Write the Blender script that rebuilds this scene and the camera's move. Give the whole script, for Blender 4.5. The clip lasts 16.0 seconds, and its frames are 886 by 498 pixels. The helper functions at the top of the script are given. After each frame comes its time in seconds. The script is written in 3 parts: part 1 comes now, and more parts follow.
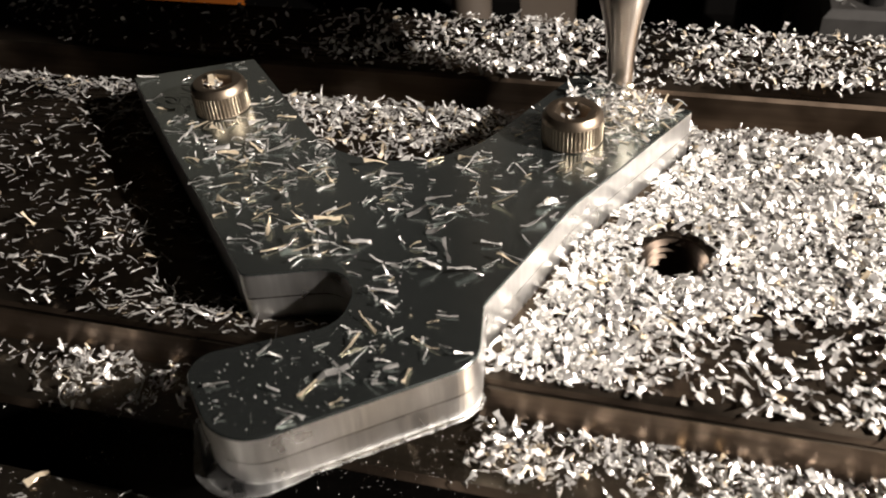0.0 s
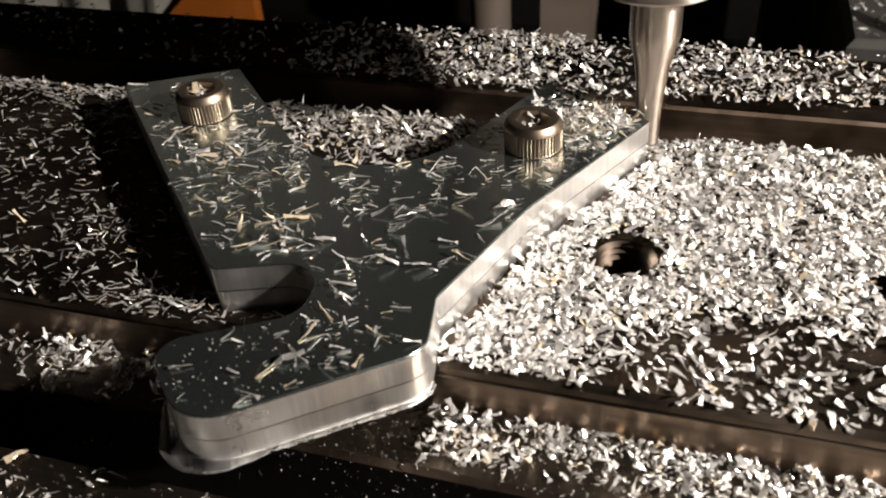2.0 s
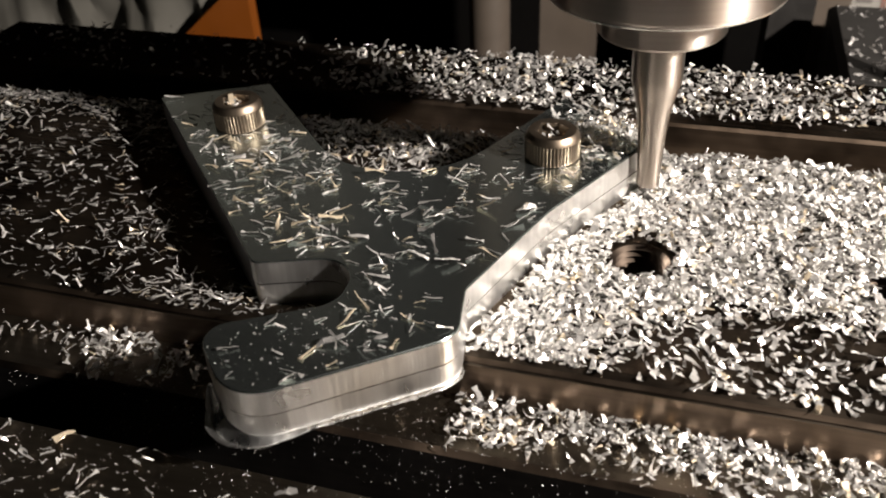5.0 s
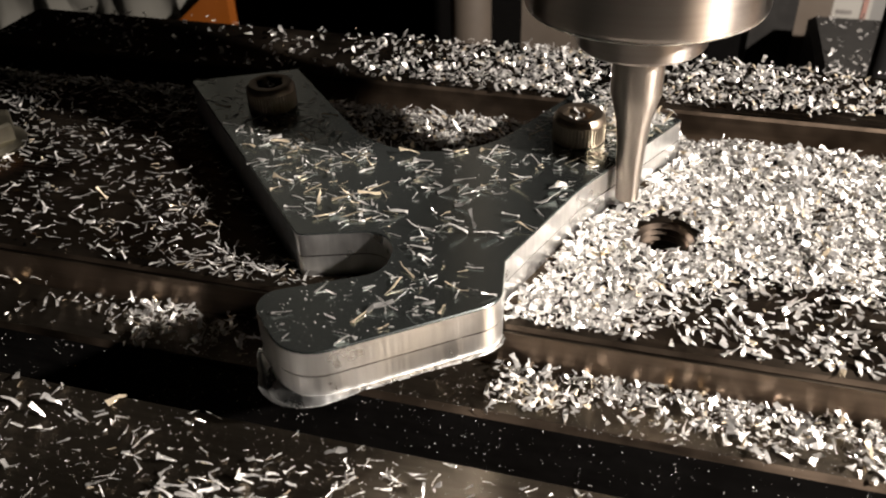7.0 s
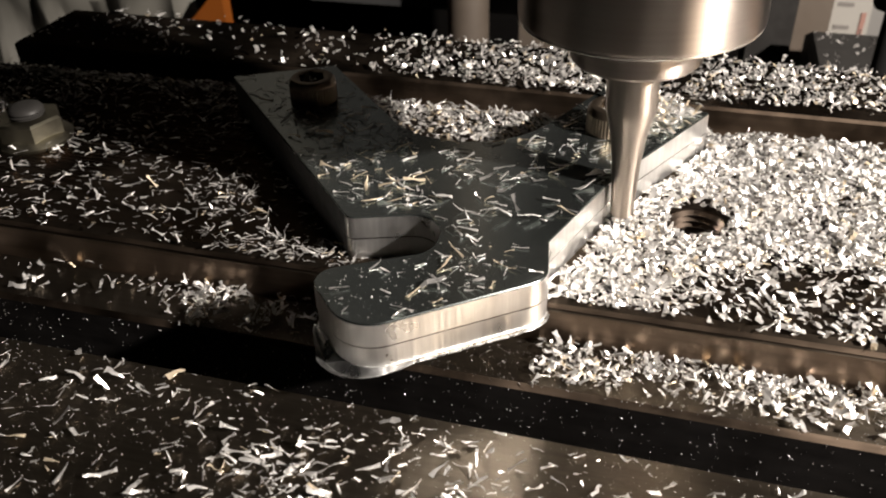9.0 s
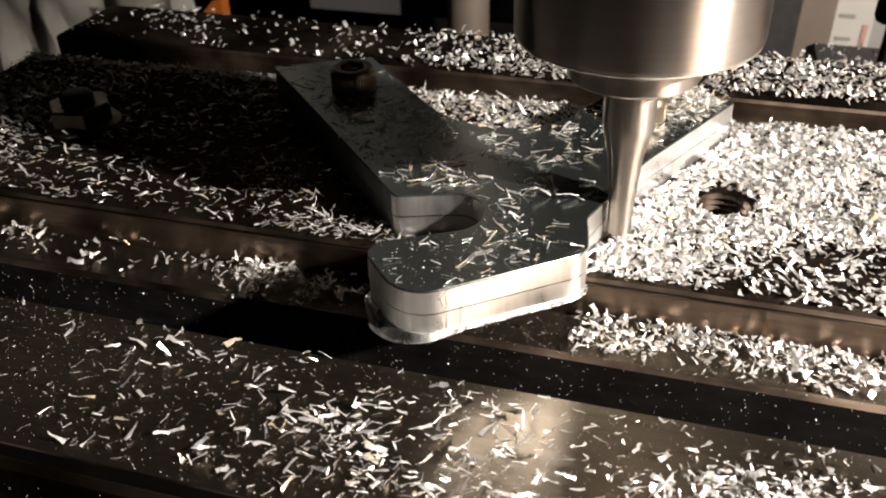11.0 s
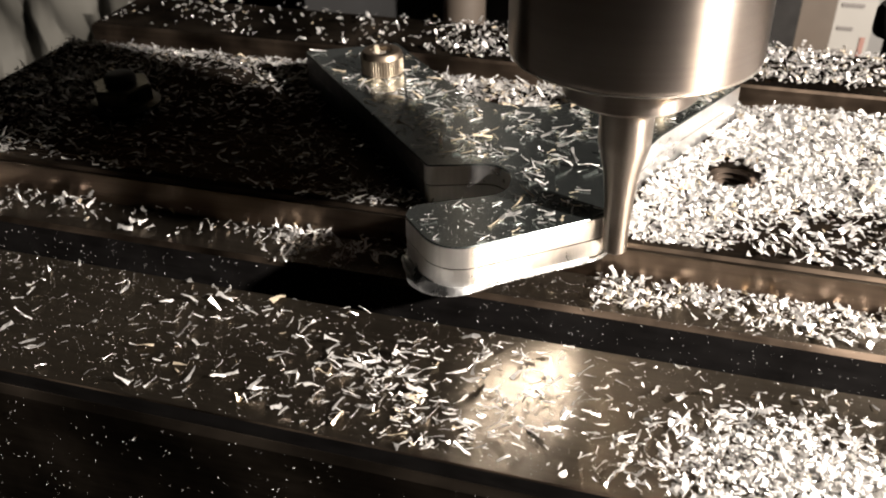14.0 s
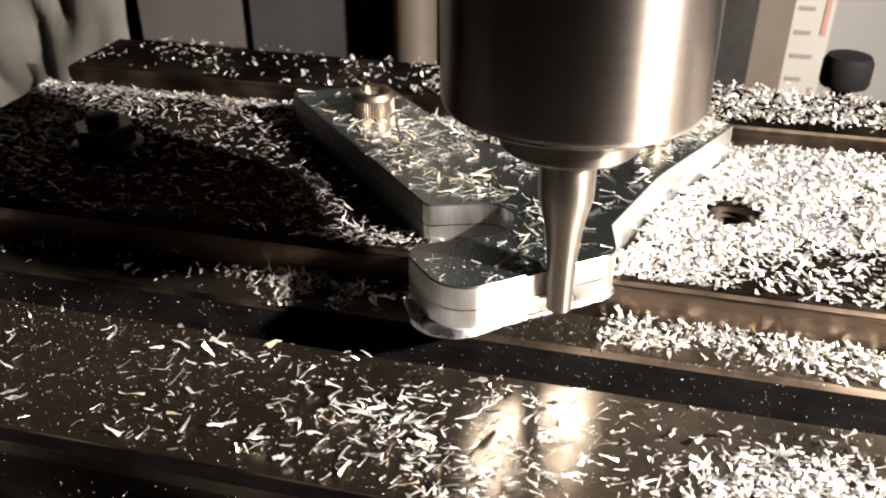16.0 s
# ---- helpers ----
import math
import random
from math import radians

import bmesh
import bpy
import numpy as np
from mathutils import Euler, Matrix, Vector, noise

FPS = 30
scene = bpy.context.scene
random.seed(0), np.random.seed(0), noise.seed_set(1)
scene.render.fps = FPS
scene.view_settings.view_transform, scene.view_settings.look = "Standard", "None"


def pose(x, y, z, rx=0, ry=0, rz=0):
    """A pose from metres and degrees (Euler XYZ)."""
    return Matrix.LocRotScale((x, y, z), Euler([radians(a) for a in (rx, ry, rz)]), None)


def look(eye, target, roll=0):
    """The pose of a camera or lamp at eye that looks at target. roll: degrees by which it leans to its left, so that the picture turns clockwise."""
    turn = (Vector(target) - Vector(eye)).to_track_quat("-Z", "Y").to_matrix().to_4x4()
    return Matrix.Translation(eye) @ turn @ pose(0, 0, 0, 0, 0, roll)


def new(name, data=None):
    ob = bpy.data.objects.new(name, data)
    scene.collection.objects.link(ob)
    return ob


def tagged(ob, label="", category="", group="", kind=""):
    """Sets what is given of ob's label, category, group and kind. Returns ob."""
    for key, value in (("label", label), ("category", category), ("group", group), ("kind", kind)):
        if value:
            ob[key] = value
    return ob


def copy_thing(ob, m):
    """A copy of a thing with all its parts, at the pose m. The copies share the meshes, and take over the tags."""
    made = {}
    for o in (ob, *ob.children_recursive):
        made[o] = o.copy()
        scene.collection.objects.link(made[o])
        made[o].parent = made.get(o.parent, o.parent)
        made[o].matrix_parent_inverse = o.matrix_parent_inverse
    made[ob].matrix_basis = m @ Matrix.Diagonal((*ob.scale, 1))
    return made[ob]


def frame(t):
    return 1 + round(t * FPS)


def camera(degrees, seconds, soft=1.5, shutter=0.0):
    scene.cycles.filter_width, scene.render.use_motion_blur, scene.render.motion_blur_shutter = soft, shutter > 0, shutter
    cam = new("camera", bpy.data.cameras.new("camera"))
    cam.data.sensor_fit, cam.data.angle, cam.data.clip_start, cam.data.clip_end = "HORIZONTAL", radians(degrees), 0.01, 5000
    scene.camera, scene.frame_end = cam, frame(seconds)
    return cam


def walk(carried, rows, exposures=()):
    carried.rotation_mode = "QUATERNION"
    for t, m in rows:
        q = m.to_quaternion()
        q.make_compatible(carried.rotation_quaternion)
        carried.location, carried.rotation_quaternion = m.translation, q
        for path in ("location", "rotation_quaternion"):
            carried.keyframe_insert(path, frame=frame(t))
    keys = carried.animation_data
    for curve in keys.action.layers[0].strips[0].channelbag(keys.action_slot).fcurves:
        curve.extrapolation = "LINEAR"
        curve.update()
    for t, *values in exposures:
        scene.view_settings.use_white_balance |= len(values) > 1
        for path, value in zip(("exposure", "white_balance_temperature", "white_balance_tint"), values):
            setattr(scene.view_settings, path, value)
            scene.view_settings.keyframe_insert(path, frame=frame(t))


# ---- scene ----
# Camera poses as seen from the milling table, which itself slides under the fixed spindle.
cam = camera(54.2, 16.0, soft=2.0)
cam.data.dof.use_dof, cam.data.dof.focus_distance, cam.data.dof.aperture_fstop = True, 0.122, 52.0
PATH = [
    (0, (0.00737, 0.00634, 0.06686), (-0.01667, 0.08025, 0.00394), -4.35),
    (0.5, (0.00900, 0.00625, 0.06726), (-0.01532, 0.08090, 0.00533), -4.13),
    (1, (0.01104, 0.00545, 0.06744), (-0.01350, 0.08058, 0.00618), -3.94),
    (1.5, (0.01290, 0.00407, 0.06777), (-0.01171, 0.07907, 0.00638), -3.86),
    (2, (0.01499, 0.00236, 0.06839), (-0.01063, 0.07707, 0.00706), -4.23),
    (2.5, (0.01700, 0.00122, 0.06854), (-0.00866, 0.07588, 0.00716), -4.13),
    (3, (0.01799, -0.00004, 0.06931), (-0.00823, 0.07498, 0.00860), -4.18),
    (3.5, (0.01673, -0.00133, 0.06988), (-0.00929, 0.07413, 0.00964), -3.90),
    (4, (0.01569, -0.00318, 0.06941), (-0.01040, 0.07309, 0.01023), -3.64),
    (6.5, (0.00959, -0.01169, 0.06848), (-0.01447, 0.06632, 0.01071), -2.18),
    (7, (0.00819, -0.01402, 0.06861), (-0.01540, 0.06409, 0.01080), -1.81),
    (7.5, (0.00706, -0.01598, 0.06824), (-0.01672, 0.06225, 0.01067), -1.84),
    (8, (0.00626, -0.01740, 0.06873), (-0.01745, 0.06102, 0.01140), -1.67),
    (8.5, (0.00496, -0.01947, 0.06833), (-0.01869, 0.05923, 0.01136), -1.56),
    (9, (0.00405, -0.02174, 0.06831), (-0.01960, 0.05723, 0.01170), -1.59),
    (9.5, (0.00302, -0.02361, 0.06832), (-0.02078, 0.05539, 0.01180), -1.58),
    (12, (-0.00026, -0.03448, 0.06866), (-0.02411, 0.04498, 0.01282), -1.10),
    (12.5, (-0.00025, -0.03609, 0.06856), (-0.02418, 0.04335, 0.01272), -1.07),
    (13, (-0.00018, -0.03783, 0.06822), (-0.02405, 0.04172, 0.01253), -1.04),
    (13.5, (-0.00043, -0.04030, 0.06858), (-0.02403, 0.03925, 0.01277), -0.87),
    (14, (-0.00128, -0.04228, 0.06872), (-0.02476, 0.03757, 0.01329), -0.79),
    (14.5, (-0.00234, -0.04385, 0.06940), (-0.02576, 0.03670, 0.01496), -0.63),
    (15, (-0.00364, -0.04422, 0.06949), (-0.02705, 0.03688, 0.01588), -0.48),
    (15.5, (-0.00492, -0.04318, 0.06797), (-0.02688, 0.03980, 0.01667), 0.06),
    (16, (-0.00740, -0.04142, 0.06596), (-0.02742, 0.04239, 0.01523), 0.30),
]
# Where the cutter stands over the table, seconds and millimetres: it runs round the edge of the workpiece.
CUT = [(0, -0.9, 119.7), (0.5, 1.9, 118.2), (1, 4.5, 116.7), (1.5, 7.0, 115.3), (2, 9.1, 114.1), (2.5, 11.1, 113.0),
       (3, 12.1, 112.4), (3.5, 11.9, 111.9), (4, 10.7, 109.5), (6.5, 4.8, 97.8), (7, 3.2, 94.7), (7.5, 2.2, 92.6),
       (8, 0.8, 90.0), (8.5, -0.2, 88.0), (9, -1.3, 85.6), (9.5, -2.1, 83.3), (12, -6.4, 69.8), (12.5, -6.5, 68.4),
       (13, -6.5, 67.4), (13.5, -6.4, 63.6), (14, -6.6, 60.0), (14.5, -7.9, 58.3), (15, -9.6, 57.0), (15.5, -12.0, 55.1), (16, -14.4, 53.3)]
TOOL_AT = Vector((0.0008, 0.0900, 0.0))
STEPS = [k * 0.25 for k in range(65)]


def glide(ts, vs, t):
    """Smooth curve through the values vs at the times ts."""
    ts, vs = np.asarray(ts, float), np.asarray(vs, float)
    slope = np.gradient(vs, ts, axis=0)
    k = int(np.clip(np.searchsorted(ts, t, side="right") - 1, 0, len(ts) - 2))
    h = ts[k + 1] - ts[k]
    u = (t - ts[k]) / h
    return ((1 + 2 * u) * (1 - u) ** 2 * vs[k] + u * (1 - u) ** 2 * h * slope[k]
            + u * u * (3 - 2 * u) * vs[k + 1] + u * u * (u - 1) * h * slope[k + 1])


def table_shift(t):
    x, y = glide([r[0] for r in CUT], [r[1:] for r in CUT], t)
    return TOOL_AT - Vector((x / 1000, y / 1000, 0))


def camera_pose(t):
    v = glide([r[0] for r in PATH], [(*r[1], *r[2], r[3]) for r in PATH], t)
    s = table_shift(t)
    return look(Vector(v[:3]) + s, Vector(v[3:6]) + s, float(v[6]))


walk(cam, [(t, camera_pose(t)) for t in STEPS],
     exposures=[(0, -0.05), (4, -0.06), (9.5, 0.18), (12, 0.46), (14, 0.58), (16, 0.84)])

# ---- light: one hard work lamp, close by on the spindle's right, in a dim workshop ----
world = bpy.data.worlds.new("workshop")
scene.world = world
world.use_nodes = True
world.node_tree.nodes["Background"].inputs[0].default_value = (1.0, 0.93, 0.82, 1)
world.node_tree.nodes["Background"].inputs[1].default_value = 0.0006
LAMP_AZ, LAMP_EL, LAMP_D = -16.0, 29.5, 0.31
aim = Vector((-0.01, 0.09, 0.01))
reach = Vector((math.cos(radians(LAMP_EL)) * math.cos(radians(LAMP_AZ)), math.cos(radians(LAMP_EL)) * math.sin(radians(LAMP_AZ)), math.sin(radians(LAMP_EL))))
bulb = bpy.data.lights.new("work_lamp", "SPOT")
bulb.energy, bulb.color, bulb.shadow_soft_size = 17.3, (1.0, 0.905, 0.822), 0.0060
bulb.spot_size, bulb.spot_blend = radians(112), 0.6
new("work_lamp", bulb).matrix_world = look(aim + reach * LAMP_D, aim)


# ---- materials ----
def material(name, base, rough=0.5, metal=0.0, grain=200.0, vary=0.15, bump=0.1, stretch=(1, 1, 1), patch=25.0, rvary=0.15, island=0.0):
    m = bpy.data.materials.new(name)
    m.use_nodes = True
    nt = m.node_tree
    n, l = nt.nodes, nt.links
    b = n["Principled BSDF"]
    co = n.new("ShaderNodeTexCoord")
    mp = n.new("ShaderNodeMapping")
    mp.inputs["Scale"].default_value = stretch
    l.new(co.outputs["Object"], mp.inputs[0])
    fine, wide = n.new("ShaderNodeTexNoise"), n.new("ShaderNodeTexNoise")
    fine.inputs["Scale"].default_value, fine.inputs["Detail"].default_value = grain, 5
    wide.inputs["Scale"].default_value, wide.inputs["Detail"].default_value = patch, 4
    l.new(mp.outputs[0], fine.inputs[0])
    l.new(co.outputs["Object"], wide.inputs[0])
    mix = n.new("ShaderNodeMath")
    mix.operation = "MULTIPLY_ADD"
    mix.inputs[1].default_value = 0.5
    half = n.new("ShaderNodeMath")
    half.operation = "MULTIPLY"
    half.inputs[1].default_value = 0.5
    l.new(wide.outputs[0], half.inputs[0])
    l.new(fine.outputs[0], mix.inputs[0])
    l.new(half.outputs[0], mix.inputs[2])
    ramp = n.new("ShaderNodeMapRange")
    ramp.inputs["From Min"].default_value, ramp.inputs["From Max"].default_value = 0.3, 0.7
    ramp.inputs["To Min"].default_value, ramp.inputs["To Max"].default_value = 1 - vary, 1 + vary
    l.new(mix.outputs[0], ramp.inputs[0])
    col = n.new("ShaderNodeVectorMath")
    col.operation = "SCALE"
    col.inputs[0].default_value = base
    l.new(ramp.outputs[0], col.inputs["Scale"])
    out = col.outputs[0]
    if island:
        geo = n.new("ShaderNodeNewGeometry")
        shade = n.new("ShaderNodeMapRange")
        shade.inputs["To Min"].default_value, shade.inputs["To Max"].default_value = 1 - island, 1.0
        l.new(geo.outputs["Random Per Island"], shade.inputs[0])
        col2 = n.new("ShaderNodeVectorMath")
        col2.operation = "SCALE"
        l.new(out, col2.inputs[0])
        l.new(shade.outputs[0], col2.inputs["Scale"])
        out = col2.outputs[0]
    l.new(out, b.inputs["Base Color"])
    rr = n.new("ShaderNodeMapRange")
    rr.inputs["From Min"].default_value, rr.inputs["From Max"].default_value = 0.3, 0.7
    rr.inputs["To Min"].default_value, rr.inputs["To Max"].default_value = max(0.03, rough - rvary), min(1, rough + rvary)
    l.new(wide.outputs[0], rr.inputs[0])
    l.new(rr.outputs[0], b.inputs["Roughness"])
    b.inputs["Metallic"].default_value = metal
    if bump:
        bp = n.new("ShaderNodeBump")
        bp.inputs["Strength"].default_value, bp.inputs["Distance"].default_value = bump, 0.0002
        l.new(fine.outputs[0], bp.inputs["Height"])
        l.new(bp.outputs[0], b.inputs["Normal"])
    return m


M_FACE = material("rolled aluminium sheet", (0.36, 0.40, 0.39), 0.22, 0.982, 700, 0.08, 0.03, (1, 1, 1), 30, 0.04)
M_EDGE = material("milled aluminium edge", (0.83, 0.825, 0.81), 0.33, 0.98, 700, 0.14, 0.28, (2, 2, 0.05), 160, 0.08)
# darker, duller edge metal: shade of the flank turned from the lamp, as colour
M_FLANK_SHADE = material("dull aluminium, flank shade in the colour", (0.20, 0.205, 0.21), 0.5, 0.95, 500, 0.35, 0.2, (1, 1, 1), 140, 0.12)
M_BURR = material("torn aluminium burr", (0.8, 0.8, 0.79), 0.3, 1.0, 900, 0.15, 0.6, (1, 1, 1), 300, 0.1)
M_BAR = material("dark oiled steel", (0.065, 0.052, 0.040), 0.38, 0.98, 900, 0.35, 0.16, (0.08, 1, 1), 60, 0.14)
M_BROWN_EDGE = material("lighter brown steel edge", (0.14, 0.105, 0.078), 0.40, 1.0, 900, 0.4, 0.3, (0.06, 1, 1), 70, 0.15)
# near-black for slot face, rib front and hole bottoms: their shade as colour
M_SHADE_BLACK = material("near-black, shade in the colour", (0.0062, 0.0056, 0.0054), 0.45, 0.0, 900, 0.5, 0.08, (0.2, 1, 1), 120)
M_SHADE_BLACK.node_tree.nodes["Principled BSDF"].inputs["Specular IOR Level"].default_value = 0.16
M_TABLE = material("worn ground steel", (0.165, 0.139, 0.108), 0.40, 0.98, 1200, 0.25, 0.14, (0.06, 1, 1), 40, 0.12)
# steel of the threaded bores; also stands in for shade in the workpiece groove
M_HOLE_GROOVE = material("threaded steel, also groove shade", (0.085, 0.066, 0.052), 0.4, 1.0, 600, 0.2, 0.1)
M_SCREW = material("nickel plated steel", (0.23, 0.185, 0.14), 0.40, 1.0, 900, 0.15, 0.1, (1, 1, 1), 200, 0.08)
M_NUT = material("zinc plated steel", (0.20, 0.185, 0.14), 0.36, 1.0, 700, 0.2, 0.15, (1, 1, 1), 150)
M_SPINDLE = material("ground spindle steel", (0.42, 0.37, 0.33), 0.36, 1.0, 420, 0.10, 0.04, (0.04, 0.04, 3), 30, 0.03)
M_LIP = material("bright chamfer steel", (0.75, 0.72, 0.68), 0.3, 1.0, 500, 0.08, 0.05)
M_CUTTER = material("solid carbide", (0.40, 0.355, 0.31), 0.34, 1.0, 700, 0.08, 0.04, (1, 1, 0.1))
M_CHIP = material("bright aluminium swarf", (0.91, 0.89, 0.86), 0.38, 0.72, 900, 0.12, 0.3, (1, 1, 1), 400, 0.14, island=0.58)
M_CHIP_WARM = material("tan aluminium swarf", (0.82, 0.70, 0.52), 0.38, 0.6, 900, 0.12, 0.2, (1, 1, 1), 400, 0.12, island=0.3)
M_DUST = material("fine aluminium dust", (0.7, 0.69, 0.66), 0.5, 0.8, 900, 0.1, 0.0)
M_DARK = material("black painted casting", (0.02, 0.019, 0.018), 0.5, 0.0, 300, 0.3, 0.1)
# even near-black for the surfaces behind and below the table
M_NEAR_BLACK = material("near-black iron", (0.0025, 0.0022, 0.002), 0.7, 0.0, 300, 0.3, 0.1)
M_NEAR_BLACK.node_tree.nodes["Principled BSDF"].inputs["Specular IOR Level"].default_value = 0.08
M_COLUMN = material("brown-grey painted column", (0.075, 0.060, 0.047), 0.5, 0.0, 120, 0.15, 0.1)
M_SLATE = material("dark slate painted cover", (0.030, 0.030, 0.030), 0.6, 0.0, 60, 0.12, 0.05)
M_PANEL = material("grey painted panel", (0.085, 0.079, 0.070), 0.6, 0.0, 60, 0.12, 0.05)
M_WALL = material("pale workshop wall", (0.17, 0.165, 0.155), 0.8, 0.0, 20, 0.1, 0.05)
M_ORANGE = material("orange plastic", (0.20, 0.055, 0.006), 0.5, 0.0, 60, 0.1, 0.0)
M_CLOTH = material("pale crumpled sheet", (0.13, 0.125, 0.108), 0.7, 0.0, 30, 0.2, 0.2)
M_KNOB = material("black rubber knob", (0.003, 0.0028, 0.0026), 0.8, 0.0, 200, 0.2, 0.1)
for oily in (M_BAR, M_DARK, M_KNOB):
    oily.node_tree.nodes["Principled BSDF"].inputs["Specular IOR Level"].default_value = 0.15
M_BAR.node_tree.nodes["Principled BSDF"].inputs["Specular Tint"].default_value = (0.05, 0.04, 0.03, 1)
M_PAPER = material("printed white paper scale", (0.21, 0.20, 0.18), 0.7, 0.0, 80, 0.06, 0.0)
M_RED = material("red print", (0.19, 0.10, 0.08), 0.7, 0.0, 80, 0.06, 0.0)
M_PRINT = material("dark print", (0.11, 0.10, 0.092), 0.7, 0.0, 80, 0.06, 0.0)

def brushed(m, axis, amount, rotation=0.0):
    """Grinding lines: the gloss spreads across them."""
    n, l = m.node_tree.nodes, m.node_tree.links
    t = n.new("ShaderNodeTangent")
    t.direction_type, t.axis = "RADIAL", axis
    b = n["Principled BSDF"]
    b.inputs["Anisotropic"].default_value, b.inputs["Anisotropic Rotation"].default_value = amount, rotation
    l.new(t.outputs[0], b.inputs["Tangent"])


brushed(M_SPINDLE, "Z", 0.9, 0.25)
brushed(M_CUTTER, "Z", 0.85, 0.25)
brushed(M_TABLE, "X", 0.75, 0.0)

CARRIED = []          # all that rides on the table


# ---- mesh helpers ----
def part(name, bm, mat, parent=None, label="", smooth=True):
    me = bpy.data.meshes.new(name)
    bmesh.ops.recalc_face_normals(bm, faces=bm.faces)
    bm.to_mesh(me)
    bm.free()
    me.materials.append(mat)
    for p in me.polygons:
        p.use_smooth = False
    if smooth:
        me.shade_smooth()
        me.set_sharp_from_angle(angle=radians(32))
    ob = new(name, me)
    if parent:
        ob.parent = parent
    if label:
        tagged(ob, label)
    return ob


def thing(name, label, category, group="", kind=""):
    return tagged(new(name), label, category, group, kind)


def rings(levels, close_bottom=True, close_top=True):
    """A solid from rings of points (metres), each ring a list of Vector of one length."""
    bm = bmesh.new()
    made = [[bm.verts.new(p) for p in ring] for ring in levels]
    for a, b in zip(made[:-1], made[1:]):
        for i in range(len(a)):
            j = (i + 1) % len(a)
            bm.faces.new((a[i], a[j], b[j], b[i]))
    if close_bottom:
        bm.faces.new(made[0][::-1])
    if close_top:
        bm.faces.new(made[-1])
    return bm


def turned(profile, segments=64, close_bottom=True, close_top=True):
    """A lathe shape from (radius, z) in millimetres."""
    return rings([[Vector((r * math.cos(math.tau * k / segments), r * math.sin(math.tau * k / segments), z)) / 1000 for k in range(segments)]
                  for r, z in profile], close_bottom, close_top)


def prism(outline, low, high, bevel=0.0):
    """An upright prism of an (x, y) outline in millimetres, with a small bevel at its top edge."""
    n = len(outline)
    pts = [Vector((x, y)) for x, y in outline]
    def inset(d):
        out = []
        for i in range(n):
            a, b, c = pts[i - 1], pts[i], pts[(i + 1) % n]
            n1, n2 = (b - a).normalized(), (c - b).normalized()
            m = Vector((-n1.y - n2.y, n1.x + n2.x))
            m = m / max(m.dot(Vector((-n1.y, n1.x))), 0.3)
            out.append(b + m * d)
        return out
    levels = [(low, 0.0), (high - bevel, 0.0), (high, bevel)] if bevel else [(low, 0.0), (high, 0.0)]
    return rings([[Vector((p.x, p.y, z)) / 1000 for p in inset(d)] for z, d in levels])


def box(x0, x1, y0, y1, z0, z1, bevel=0.5):
    return prism([(x0, y0), (x1, y0), (x1, y1), (x0, y1)], z0, z1, bevel)


def rounded(corners, seg=10):
    """An outline in millimetres from corners (x, y, radius)."""
    out, n = [], len(corners)
    for i in range(n):
        p, r = Vector(corners[i][:2]), corners[i][2]
        a = (Vector(corners[i - 1][:2]) - p).normalized()
        b = (Vector(corners[(i + 1) % n][:2]) - p).normalized()
        th = a.angle(b)
        d, c = r / math.tan(th / 2), p + (a + b).normalized() * (r / math.sin(th / 2))
        p0, p1 = p + a * d - c, p + b * d - c
        a0 = math.atan2(p0.y, p0.x)
        da = (math.atan2(p1.y, p1.x) - a0 + math.pi) % math.tau - math.pi
        k = seg if r > 1 else 3
        out += [(c.x + r * math.cos(a0 + da * s / k), c.y + r * math.sin(a0 + da * s / k)) for s in range(k + 1)]
    return out


def brown_fronts(ob):
    """The upright faces towards the front get the lighter brown steel."""
    ob.data.materials.append(M_BROWN_EDGE)
    for p in ob.data.polygons:
        if p.normal.y < -0.6:
            p.material_index = 1


# ---- the table and what is bolted on it (millimetres, table space) ----
def milling_table():
    t = thing("milling_table", "worn ground steel milling table with a T-slot", "milling table", kind="structure")
    t.name = "table"
    top = -6.7
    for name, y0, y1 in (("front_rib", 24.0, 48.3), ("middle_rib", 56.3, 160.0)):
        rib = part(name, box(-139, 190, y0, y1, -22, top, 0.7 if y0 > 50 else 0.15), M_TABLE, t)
        # upright front faces get near-black in place of shade, chamfers the brown steel
        rib.data.materials.append(M_SHADE_BLACK)
        rib.data.materials.append(M_BROWN_EDGE)
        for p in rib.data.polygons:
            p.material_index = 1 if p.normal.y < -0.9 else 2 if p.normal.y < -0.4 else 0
    part("slot_floor", box(-138.6, 189.6, 40, 66, -30, -22.2, 0.1), M_BAR, t)
    part("front_skirt", box(-138.8, 189.8, 22.5, 24.2, -70, -8.6, 0.8), M_BAR, t)
    CARRIED.append(t)


HOLE = (9.3, 88.7, 3.9)
HOLES = [HOLE, (39.6, 89.2, 3.9)]


